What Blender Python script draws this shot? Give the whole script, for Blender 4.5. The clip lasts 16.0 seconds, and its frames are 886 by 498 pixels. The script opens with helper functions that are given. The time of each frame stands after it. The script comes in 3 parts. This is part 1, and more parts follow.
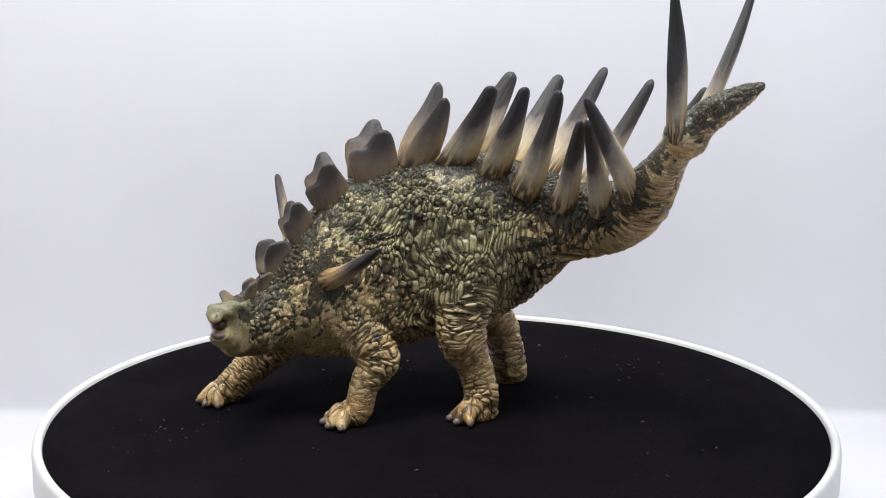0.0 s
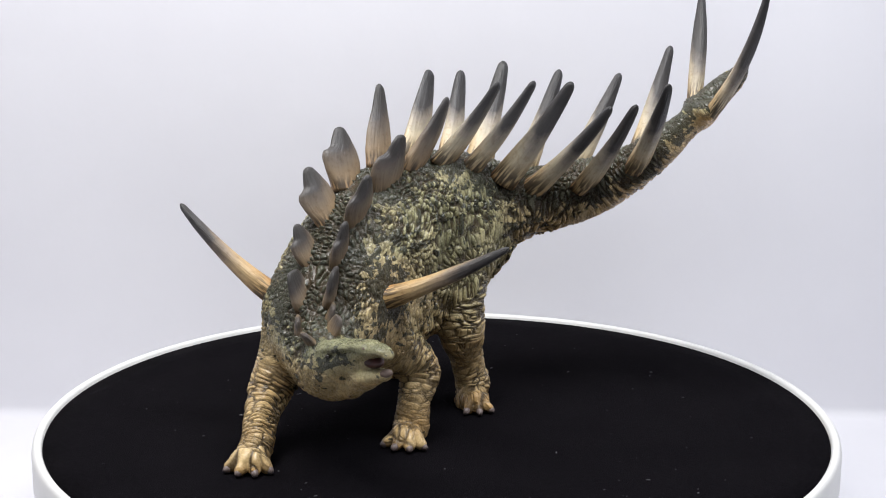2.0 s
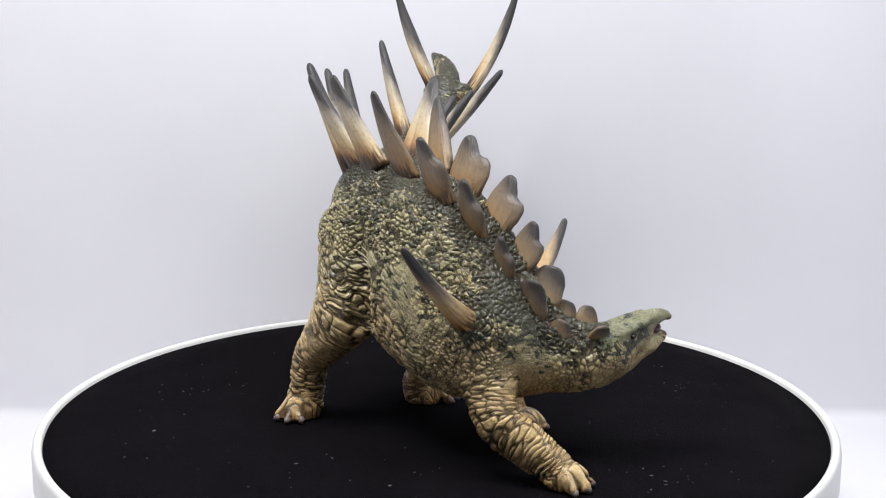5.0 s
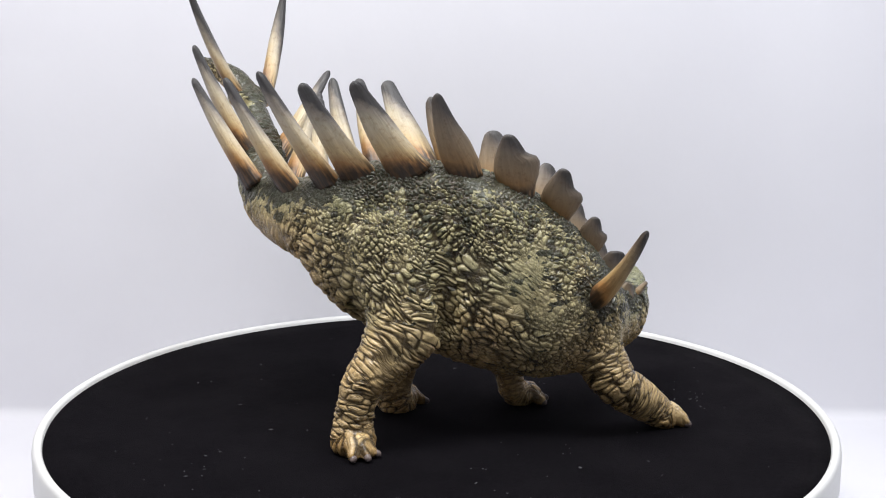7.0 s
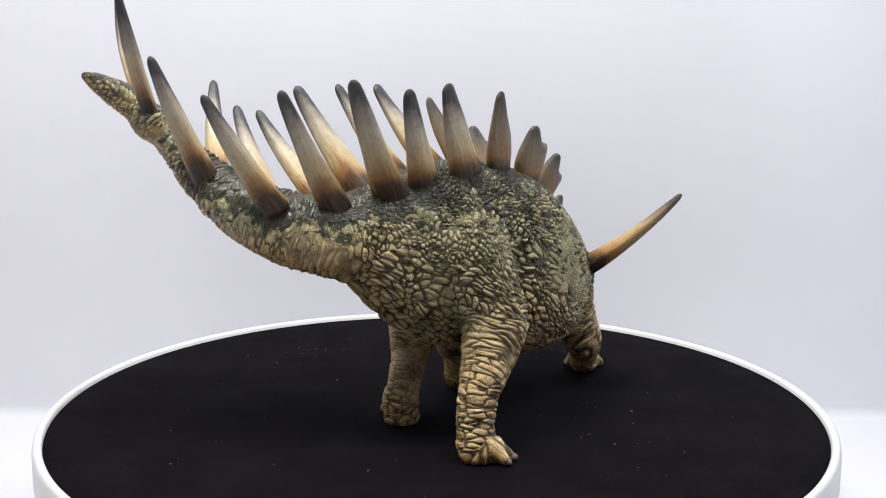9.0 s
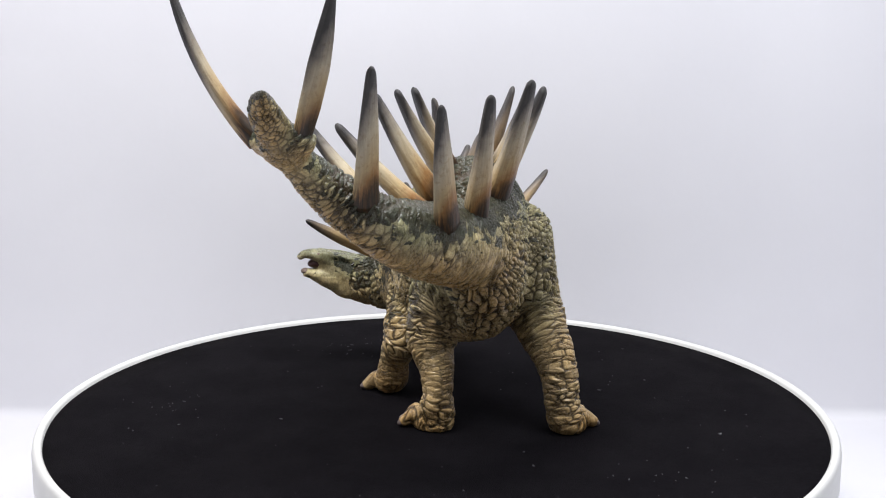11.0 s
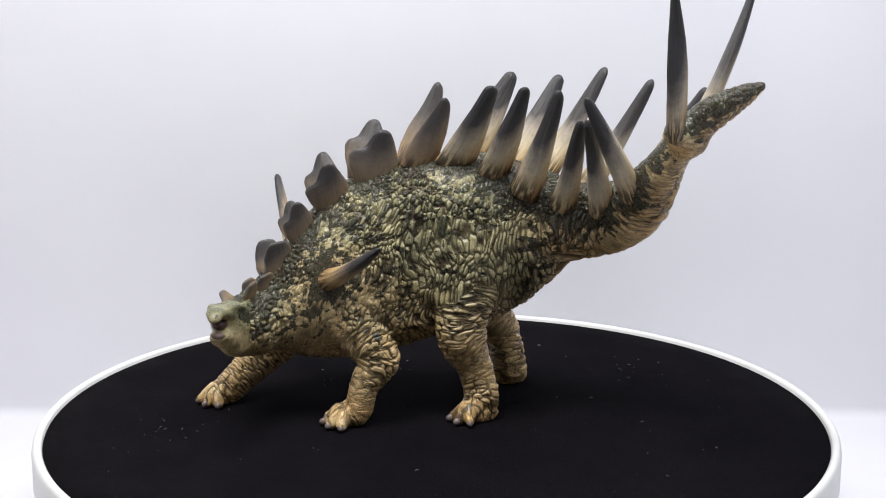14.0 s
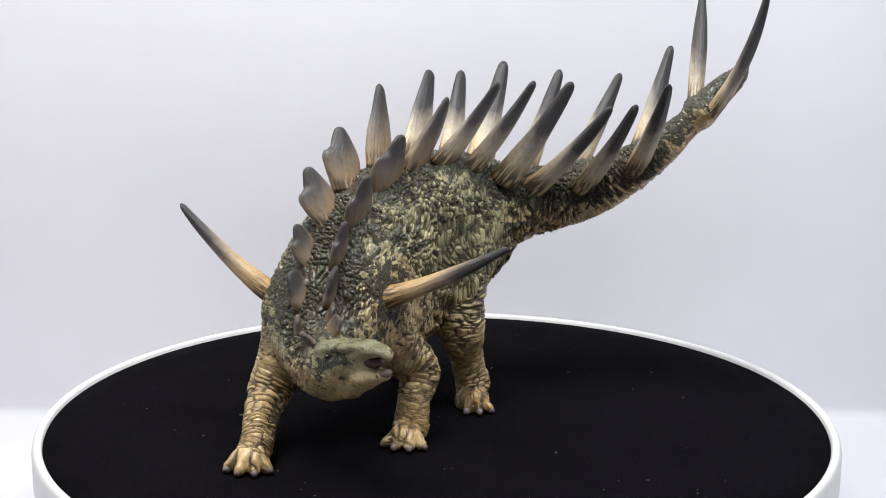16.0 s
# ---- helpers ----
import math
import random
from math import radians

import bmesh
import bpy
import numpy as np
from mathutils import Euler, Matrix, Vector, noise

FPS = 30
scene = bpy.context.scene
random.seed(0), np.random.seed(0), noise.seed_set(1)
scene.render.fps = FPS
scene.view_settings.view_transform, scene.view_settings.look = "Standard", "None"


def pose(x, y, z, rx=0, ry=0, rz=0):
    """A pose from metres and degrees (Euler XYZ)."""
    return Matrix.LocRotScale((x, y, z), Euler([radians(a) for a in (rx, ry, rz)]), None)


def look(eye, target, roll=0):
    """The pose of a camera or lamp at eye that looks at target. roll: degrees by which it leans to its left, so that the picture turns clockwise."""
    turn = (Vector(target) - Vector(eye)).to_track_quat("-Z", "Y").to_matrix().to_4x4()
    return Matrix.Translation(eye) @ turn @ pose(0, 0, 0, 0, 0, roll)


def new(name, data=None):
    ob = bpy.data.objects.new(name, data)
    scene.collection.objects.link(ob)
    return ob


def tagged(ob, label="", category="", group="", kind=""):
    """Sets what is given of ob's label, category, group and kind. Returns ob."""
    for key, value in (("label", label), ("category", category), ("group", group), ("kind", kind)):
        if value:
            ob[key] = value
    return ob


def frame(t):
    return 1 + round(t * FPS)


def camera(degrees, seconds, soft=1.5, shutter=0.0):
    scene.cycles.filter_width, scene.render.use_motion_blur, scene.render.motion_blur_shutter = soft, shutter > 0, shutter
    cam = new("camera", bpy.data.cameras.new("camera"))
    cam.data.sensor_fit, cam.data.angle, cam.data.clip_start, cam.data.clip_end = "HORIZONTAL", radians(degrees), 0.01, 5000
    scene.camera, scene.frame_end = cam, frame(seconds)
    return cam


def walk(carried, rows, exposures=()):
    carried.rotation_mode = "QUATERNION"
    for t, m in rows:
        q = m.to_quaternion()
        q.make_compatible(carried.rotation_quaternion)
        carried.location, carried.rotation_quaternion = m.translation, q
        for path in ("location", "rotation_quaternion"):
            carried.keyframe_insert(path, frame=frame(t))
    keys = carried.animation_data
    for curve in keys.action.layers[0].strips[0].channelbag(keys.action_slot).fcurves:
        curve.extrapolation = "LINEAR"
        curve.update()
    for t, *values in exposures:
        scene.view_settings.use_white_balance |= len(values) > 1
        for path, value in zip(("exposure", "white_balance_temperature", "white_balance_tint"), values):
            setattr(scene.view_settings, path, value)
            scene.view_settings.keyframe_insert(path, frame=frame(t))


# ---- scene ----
# ---- camera: on a stand before the turntable, it does not move ----
cam = camera(38.67, 16.0, soft=1.05)
STAND = pose(0.0, -0.383, 0.1304, 90 - 11.39, -0.15, -0.22)
walk(cam, [(0.0, STAND), (16.0, STAND)])

# ---- world and lamps: a small white photo tent lit from above ----
TABLE = -0.05
world = bpy.data.worlds.new("room")
scene.world = world
world.use_nodes = True
world.node_tree.nodes["Background"].inputs[0].default_value = (0.82, 0.86, 1.0, 1)
world.node_tree.nodes["Background"].inputs[1].default_value = 0.15


def area_lamp(name, eye, target, power, size, colour):
    data = bpy.data.lights.new(name, "AREA")
    data.energy, data.size, data.color = power, size, colour
    ob = new(name, data)
    ob.matrix_world = look(eye, target)
    return ob


area_lamp("tent_lamp", (-0.12, -0.10, 0.46), (-0.01, 0.01, 0.0), 2.46, 0.20, (1.0, 0.985, 0.97))
area_lamp("tent_lamp", (0.17, -0.125, 0.45), (0.0, 0.01, 0.0), 1.50, 0.18, (0.92, 0.95, 1.0))


# ---- materials ----
def material(name, rough=0.6, spec=0.5, metal=0.0):
    m = bpy.data.materials.new(name)
    m.use_nodes = True
    b = m.node_tree.nodes["Principled BSDF"]
    b.inputs["Roughness"].default_value = rough
    b.inputs["Specular IOR Level"].default_value = spec
    b.inputs["Metallic"].default_value = metal
    return m, m.node_tree, b


def node(tree, kind, **values):
    n = tree.nodes.new(kind)
    for key, value in values.items():
        if key in n.inputs:
            n.inputs[key].default_value = value
    return n


def link(tree, a, b):
    tree.links.new(a, b)


def noise_node(tree, where, scale, detail=4.0, rough=0.55, distortion=0.0):
    n = node(tree, "ShaderNodeTexNoise", Scale=scale, Detail=detail, Roughness=rough, Distortion=distortion)
    link(tree, where, n.inputs["Vector"])
    return n.outputs["Fac"]


def ramp(tree, fac, stops):
    n = tree.nodes.new("ShaderNodeValToRGB")
    e = n.color_ramp.elements
    while len(e) < len(stops):
        e.new(0.5)
    for el, (at, c) in zip(e, stops):
        el.position = at
        el.color = (*c, 1) if len(c) == 3 else c
    link(tree, fac, n.inputs[0])
    return n.outputs[0]


def mix(tree, fac, a, b, how="MIX"):
    n = tree.nodes.new("ShaderNodeMix")
    n.data_type, n.blend_type = "RGBA", how
    for socket, value in ((n.inputs[0], fac), (n.inputs[6], a), (n.inputs[7], b)):
        if isinstance(value, (int, float)):
            socket.default_value = value
        elif isinstance(value, tuple):
            socket.default_value = (*value, 1)
        else:
            link(tree, value, socket)
    return n.outputs[2]


def math_node(tree, how, a, b=0.0, clamp=False):
    n = tree.nodes.new("ShaderNodeMath")
    n.operation, n.use_clamp = how, clamp
    for socket, value in ((n.inputs[0], a), (n.inputs[1], b)):
        if isinstance(value, (int, float)):
            socket.default_value = value
        else:
            link(tree, value, socket)
    return n.outputs[0]


def remap(tree, value, a, b, c=0.0, d=1.0):
    n = node(tree, "ShaderNodeMapRange")
    n.interpolation_type = "SMOOTHSTEP"
    for k, v in zip((1, 2, 3, 4), (a, b, c, d)):
        n.inputs[k].default_value = v
    link(tree, value, n.inputs[0])
    return n.outputs[0]


def bump(tree, b, height, distance, strength=1.0):
    n = node(tree, "ShaderNodeBump", Strength=strength, Distance=distance)
    link(tree, height, n.inputs["Height"])
    link(tree, n.outputs[0], b.inputs["Normal"])
    return n


def coords(tree):
    return tree.nodes.new("ShaderNodeTexCoord").outputs["Object"]


def attribute(tree, name):
    n = tree.nodes.new("ShaderNodeAttribute")
    n.attribute_name = name
    return n


# painted hide: olive and tan with dark green blotches, warmer towards the feet and belly
def hide_material():
    m, t, b = material("painted_hide", 0.4, 0.45)
    at = coords(t)
    skin = attribute(t, "skin")
    split = node(t, "ShaderNodeSeparateXYZ")
    link(t, skin.outputs["Vector"], split.inputs[0])
    back, warm, groove = split.outputs[0], split.outputs[1], split.outputs[2]
    tint = attribute(t, "tint").outputs["Fac"]
    broad = noise_node(t, at, 85.0, 3.0, 0.5)
    fine = noise_node(t, at, 420.0, 5.0, 0.6)
    grain = noise_node(t, at, 1900.0, 4.0, 0.6)
    # small scales that follow the rows of the wrinkles
    scales = attribute(t, "grid").outputs["Vector"]
    cell = node(t, "ShaderNodeTexVoronoi", Scale=2.1)
    cell.feature = "DISTANCE_TO_EDGE"
    link(t, scales, cell.inputs["Vector"])
    patch = remap(t, noise_node(t, at, 150.0, 2.0), 0.40, 0.62, 0.2, 1.0)
    patch = math_node(t, "MULTIPLY", patch, attribute(t, "beading").outputs["Fac"])
    rim = math_node(t, "MULTIPLY", remap(t, cell.outputs["Distance"], 0.13, 0.02), patch)
    # olive above, ochre and tan below and on the limbs
    olive = mix(t, remap(t, broad, 0.35, 0.65), (0.475, 0.42, 0.235), (0.35, 0.335, 0.182))
    tan = mix(t, remap(t, fine, 0.3, 0.7), (0.74, 0.545, 0.285), (0.57, 0.405, 0.195))
    base = mix(t, warm, olive, tan)
    base = mix(t, math_node(t, "MULTIPLY", attribute(t, "ochre").outputs["Fac"], 0.7), base, mix(t, remap(t, fine, 0.3, 0.7), (0.56, 0.33, 0.115), (0.40, 0.215, 0.068)))
    base = mix(t, attribute(t, "crown").outputs["Fac"], base, mix(t, remap(t, fine, 0.35, 0.65), (0.215, 0.225, 0.13), (0.13, 0.142, 0.08)))
    # dry-brushed crests, each scale a little lighter or darker than the next
    base = mix(t, 1.0, base, mix(t, tint, (0.78, 0.78, 0.78), (1.16, 1.16, 1.12)), "MULTIPLY")
    # dark green blotches drawn out along the body, and short strokes thickening towards the spine
    drawn = node(t, "ShaderNodeMapping")
    drawn.inputs["Scale"].default_value = (190.0, 190.0, 400.0)
    link(t, at, drawn.inputs["Vector"])
    ragged = math_node(t, "ADD", math_node(t, "MULTIPLY", math_node(t, "SUBTRACT", tint, 0.5), 0.20), math_node(t, "MULTIPLY", math_node(t, "SUBTRACT", fine, 0.5), 0.34))
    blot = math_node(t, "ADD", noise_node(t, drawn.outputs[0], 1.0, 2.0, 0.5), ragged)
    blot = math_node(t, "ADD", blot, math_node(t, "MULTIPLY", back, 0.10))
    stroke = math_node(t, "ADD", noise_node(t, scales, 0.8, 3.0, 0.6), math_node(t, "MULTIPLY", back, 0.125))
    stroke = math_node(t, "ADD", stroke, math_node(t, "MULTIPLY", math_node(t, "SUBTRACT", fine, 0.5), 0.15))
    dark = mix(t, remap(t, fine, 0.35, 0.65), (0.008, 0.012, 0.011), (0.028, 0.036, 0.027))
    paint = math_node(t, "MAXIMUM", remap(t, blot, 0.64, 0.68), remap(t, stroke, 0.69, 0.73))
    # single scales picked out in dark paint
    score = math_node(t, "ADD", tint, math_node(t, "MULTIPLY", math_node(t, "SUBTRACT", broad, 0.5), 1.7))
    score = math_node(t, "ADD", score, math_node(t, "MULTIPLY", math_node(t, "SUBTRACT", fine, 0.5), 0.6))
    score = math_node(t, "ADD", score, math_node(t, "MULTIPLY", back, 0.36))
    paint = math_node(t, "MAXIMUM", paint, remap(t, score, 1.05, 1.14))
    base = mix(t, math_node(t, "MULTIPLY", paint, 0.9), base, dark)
    # dark wash settled in the wrinkles
    base = mix(t, math_node(t, "MULTIPLY", rim, 0.5), base, (0.030, 0.022, 0.010))
    base = mix(t, math_node(t, "MULTIPLY", groove, 0.9), base, (0.042, 0.026, 0.011))
    base = mix(t, 0.35, base, mix(t, remap(t, grain, 0.3, 0.7), (0.55, 0.55, 0.55), (1.0, 1.0, 1.0)), "MULTIPLY")
    link(t, base, b.inputs["Base Color"])
    link(t, remap(t, grain, 0.3, 0.7, 0.20, 0.38), b.inputs["Roughness"])
    h = math_node(t, "SUBTRACT", math_node(t, "MULTIPLY", fine, 0.5), math_node(t, "MULTIPLY", rim, 0.6))
    h = math_node(t, "ADD", h, math_node(t, "MULTIPLY", grain, 0.15))
    bump(t, b, h, 0.0004, 0.9)
    return m


# spikes and plates: brown root, cream shaft, grey-black tip, with fine lengthwise grain
def horn_material(name, stops):
    m, t, b = material(name, 0.45, 0.45)
    at = coords(t)
    along = attribute(t, "along")
    wob = noise_node(t, at, 300.0, 3.0)
    u = math_node(t, "ADD", attribute(t, "facing_along").outputs["Fac"], math_node(t, "MULTIPLY", math_node(t, "SUBTRACT", wob, 0.5), 0.16))
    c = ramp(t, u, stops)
    streak = node(t, "ShaderNodeTexNoise", Scale=1.0, Detail=4.0)
    ring = attribute(t, "grain")
    link(t, ring.outputs["Vector"], streak.inputs["Vector"])
    c = mix(t, math_node(t, "MULTIPLY", remap(t, streak.outputs["Fac"], 0.40, 0.68), 0.2), c, mix(t, 1.0, c, (0.40, 0.37, 0.34), "MULTIPLY"))
    stain = remap(t, noise_node(t, at, 620.0, 5.0, 0.65), 0.52, 0.66)
    c = mix(t, math_node(t, "MULTIPLY", stain, 0.32), c, mix(t, 1.0, c, (0.52, 0.36, 0.22), "MULTIPLY"))
    fringe = math_node(t, "MULTIPLY", remap(t, along.outputs["Fac"], 0.26, 0.08), remap(t, streak.outputs["Fac"], 0.42, 0.54))
    c = mix(t, math_node(t, "MULTIPLY", fringe, 0.85), c, (0.020, 0.014, 0.009))
    link(t, c, b.inputs["Base Color"])
    bump(t, b, streak.outputs["Fac"], 0.0005, 0.6)
    return m


HIDE = hide_material()
SPIKE = horn_material("spike_paint", [(0.0, (0.08, 0.04, 0.015)), (0.10, (0.34, 0.175, 0.060)), (0.22, (0.53, 0.39, 0.205)), (0.44, (0.53, 0.455, 0.32)), (0.61, (0.29, 0.255, 0.21)), (0.73, (0.060, 0.056, 0.055)), (1.0, (0.028, 0.027, 0.028))])
PLATE = horn_material("plate_paint", [(0.0, (0.08, 0.04, 0.015)), (0.12, (0.29, 0.165, 0.065)), (0.35, (0.265, 0.19, 0.112)), (0.6, (0.175, 0.138, 0.102)), (0.80, (0.060, 0.053, 0.050)), (1.0, (0.04, 0.037, 0.035))])
TAIL_SPIKE = horn_material("tail_spike_paint", [(0.0, (0.06, 0.03, 0.012)), (0.07, (0.26, 0.14, 0.055)), (0.18, (0.48, 0.34, 0.17)), (0.34, (0.50, 0.42, 0.29)), (0.49, (0.20, 0.175, 0.145)), (0.62, (0.050, 0.046, 0.044)), (1.0, (0.028, 0.027, 0.028))])
SHOULDER_SPIKE = horn_material("shoulder_spike_paint", [(0.0, (0.07, 0.035, 0.014)), (0.10, (0.40, 0.20, 0.068)), (0.25, (0.50, 0.32, 0.135)), (0.50, (0.46, 0.33, 0.175)), (0.66, (0.25, 0.19, 0.13)), (0.82, (0.060, 0.052, 0.048)), (1.0, (0.030, 0.028, 0.028))])
SMALL_PLATE = horn_material("small_plate_paint", [(0.0, (0.07, 0.04, 0.018)), (0.3, (0.25, 0.16, 0.075)), (0.65, (0.21, 0.15, 0.085)), (1.0, (0.07, 0.058, 0.048))])


def plain(name, colour, other, scale, rough=0.5, spec=0.5, rise=0.0):
    m, t, b = material(name, rough, spec)
    at = coords(t)
    n = noise_node(t, at, scale, 5.0)
    link(t, mix(t, remap(t, n, 0.3, 0.7), colour, other), b.inputs["Base Color"])
    if rise:
        bump(t, b, noise_node(t, at, scale * 3, 4.0), rise, 0.7)
    return m


def felt_material():
    """Black velvety felt whose nap lies over to one side."""
    m, t, b = material("black_felt", 1.0, 0.02)
    at = coords(t)
    n = noise_node(t, at, 900.0, 5.0)
    patchy = noise_node(t, at, 40.0, 4.0, 0.6)
    c = mix(t, remap(t, n, 0.3, 0.7), (0.0026, 0.0023, 0.0031), (0.0052, 0.0046, 0.0060))
    link(t, c, b.inputs["Base Color"])
    link(t, remap(t, patchy, 0.3, 0.7, 0.0055, 0.0145), b.inputs["Sheen Weight"])
    b.inputs["Sheen Roughness"].default_value = 0.6
    b.inputs["Sheen Tint"].default_value = (1.0, 0.9, 1.0, 1)
    axes = node(t, "ShaderNodeSeparateXYZ")
    link(t, at, axes.inputs[0])
    lean = math_node(t, "ADD", math_node(t, "MULTIPLY", axes.outputs[0], 0.42), math_node(t, "MULTIPLY", axes.outputs[1], 0.10))
    fuzz = math_node(t, "MULTIPLY", noise_node(t, at, 2500.0, 3.0), 0.0003)
    bump(t, b, math_node(t, "ADD", lean, fuzz), 1.0, 1.0)
    return m


NAIL = plain("claw_paint", (0.12, 0.090, 0.082), (0.22, 0.175, 0.160), 500.0, 0.35, 0.5)
BEAK = plain("beak_paint", (0.19, 0.130, 0.100), (0.10, 0.066, 0.052), 700.0, 0.4, 0.5, 0.0002)
EYE = plain("eye_gloss", (0.012, 0.009, 0.006), (0.02, 0.014, 0.008), 300.0, 0.08, 0.6)
MOUTH = plain("mouth_paint", (0.075, 0.022, 0.018), (0.030, 0.010, 0.009), 600.0, 0.35, 0.5)
FELT = felt_material()
PLASTIC = plain("white_plastic", (0.72, 0.72, 0.70), (0.66, 0.66, 0.645), 60.0, 0.35, 0.4)
CLOTH = plain("white_cloth", (0.705, 0.702, 0.738), (0.675, 0.672, 0.71), 9.0, 0.9, 0.1, 0.0006)
LINT = plain("dust", (0.16, 0.16, 0.17), (0.07, 0.07, 0.08), 700.0, 0.9, 0.2)


# ---- building helpers ----
def obj(name, bm_or_me, mat, parent=None, label=""):
    me = bm_or_me
    if isinstance(bm_or_me, bmesh.types.BMesh):
        me = bpy.data.meshes.new(name)
        bm_or_me.to_mesh(me)
        bm_or_me.free()
    me.materials.append(mat)
    me.shade_smooth()
    ob = new(name, me)
    if parent:
        ob.parent = parent
    if label:
        ob["label"] = label
    return ob


def lathe(profile, seg=160, close=False):
    """A turned body from (radius, z) pairs."""
    bm = bmesh.new()
    rings = []
    for r, z in profile:
        if r < 1e-6:
            rings.append([bm.verts.new((0, 0, z))])
        else:
            rings.append([bm.verts.new((r * math.cos(2 * math.pi * i / seg), r * math.sin(2 * math.pi * i / seg), z)) for i in range(seg)])
    pairs = list(zip(rings, rings[1:])) + ([(rings[-1], rings[0])] if close else [])
    for a, b in pairs:
        for i in range(seg):
            j = (i + 1) % seg
            if len(a) == 1:
                bm.faces.new((a[0], b[j], b[i]))
            elif len(b) == 1:
                bm.faces.new((a[i], a[j], b[0]))
            else:
                bm.faces.new((a[i], a[j], b[j], b[i]))
    bmesh.ops.recalc_face_normals(bm, faces=bm.faces)
    return bm


# ---- the tent: table, back wall, sides and roof in one white cloth sweep ----
def sweep():
    """Table cloth that turns up into the back wall."""
    prof = [(-0.75, TABLE)]
    prof += [(0.02 + 0.108 * k / 6, TABLE) for k in range(7)]
    r = 0.008
    prof += [(0.128 + r * math.sin(a), TABLE + r - r * math.cos(a)) for a in [math.pi / 2 * k / 8 for k in range(1, 9)]]
    prof += [(0.136 + 0.006 * k / 12, TABLE + r + 0.72 * k / 12) for k in range(1, 13)]
    bm = bmesh.new()
    n = 60
    grid = [[bm.verts.new((-0.45 + 0.9 * i / n, y + 0.0015 * noise.noise((i * 0.35, z * 9, 3)) , z)) for i in range(n + 1)] for y, z in prof]
    for a, b in zip(grid, grid[1:]):
        for i in range(n):
            bm.faces.new((a[i], a[i + 1], b[i + 1], b[i]))
    bmesh.ops.recalc_face_normals(bm, faces=bm.faces)
    bmesh.ops.solidify(bm, geom=bm.faces[:], thickness=0.003)
    return bm


def slab(x0, x1, y0, y1, z0, z1):
    bm = bmesh.new()
    bmesh.ops.create_cube(bm, size=1, matrix=Matrix.Translation(((x0 + x1) / 2, (y0 + y1) / 2, (z0 + z1) / 2)) @ Matrix.Diagonal((x1 - x0, y1 - y0, z1 - z0, 1)))
    return bm


tagged(obj("backdrop", sweep(), CLOTH), "white cloth backdrop curving up behind the turntable", "backdrop", kind="structure")
tagged(obj("wall_left", slab(-0.46, -0.451, -0.75, 0.16, TABLE, 0.68), CLOTH), "white cloth side of the photo tent", "wall", kind="structure")
tagged(obj("wall_right", slab(0.451, 0.46, -0.75, 0.16, TABLE, 0.68), CLOTH), "white cloth side of the photo tent", "wall", kind="structure")
tagged(obj("ceiling", slab(-0.46, 0.46, -0.75, 0.17, 0.681, 0.69), CLOTH), "white cloth roof of the photo tent", "ceiling", kind="structure")

# ---- turntable ----
RB = 0.1199
turntable = tagged(new("turntable"), "motor turntable with black felt platter and white plastic rim", "turntable")
turntable.location.z = TABLE + 0.001
obj("base", lathe([(0, 0.0), (0.100, 0.0), (0.104, 0.003), (0.105, 0.019), (0.108, 0.031), (0.106, 0.0345), (0, 0.0345)]), PLASTIC, turntable, "white plastic base")
platter = obj("platter", lathe([(0, 0.0), (0.04, 0.0), (0.08, 0.0), (0.098, 0.0), (0.110, 0.0002), (RB - 0.0002, 0.0006), (RB - 0.0002, -0.0025), (0, -0.0025)], 220), FELT, turntable, "black felt with specks of dust")
obj("rim", lathe([(RB, -0.003), (RB, 0.0012), (RB + 0.0004, 0.0018), (RB + 0.0011, 0.0022), (RB + 0.0020, 0.0021), (RB + 0.0027, 0.0013), (RB + 0.0030, -0.0002), (RB + 0.0030, -0.009), (RB + 0.0024, -0.0125), (RB + 0.001, -0.0138), (0.06, -0.0138), (0.06, -0.003)], 220, True), PLASTIC, platter, "glossy white plastic rim")


def dust():
    rnd = random.Random(5)
    bm = bmesh.new()

    def fleck(x, y, s, long=1.0):
        a = rnd.uniform(0, 6.28)
        m = Matrix.Translation((x, y, s * 0.25)) @ Matrix.Rotation(a, 4, "Z") @ Matrix.Diagonal((s * long, s, s * 0.5, 1))
        bmesh.ops.create_icosphere(bm, subdivisions=1, radius=1, matrix=m)

    for _ in range(95):
        r, a = RB * math.sqrt(rnd.uniform(0.05, 0.96)), rnd.uniform(0, 6.28)
        fleck(r * math.cos(a), r * math.sin(a), 0.00022 * rnd.uniform(0.4, 1.0) ** 2 + 0.00007, rnd.choice((1, 1, 1.6, 3)))
    for cx, cy, n, spread in ((-0.03, -0.085, 26, 0.012), (0.07, 0.05, 22, 0.012), (-0.09, -0.02, 16, 0.01), (0.02, 0.09, 12, 0.014)):
        for _ in range(n):
            fleck(cx + rnd.gauss(0, spread), cy + rnd.gauss(0, spread), 0.00018 * rnd.uniform(0.4, 1.0) + 0.00005, rnd.choice((1, 1.5, 3.5)))
    for x, y, s in ((-0.0405, 0.047, 0.0005), (0.0385, 0.079, 0.0006), (0.082, -0.031, 0.0004)):
        fleck(x, y, s, 1.3)
    return bm


tagged(obj("dust_specks", dust(), LINT, platter, "pale specks of dust and lint"), kind="stuff")


# ---- the toy dinosaur ----
V = np.array
STEP = 0.00052
LOW, HIGH = V((-0.084, -0.076, -0.0006)), V((0.092, 0.056, 0.118))
SIZE = np.ceil((HIGH - LOW) / STEP).astype(int) + 1
AXES = [(LOW[i] + STEP * np.arange(SIZE[i])).astype(np.float32) for i in range(3)]


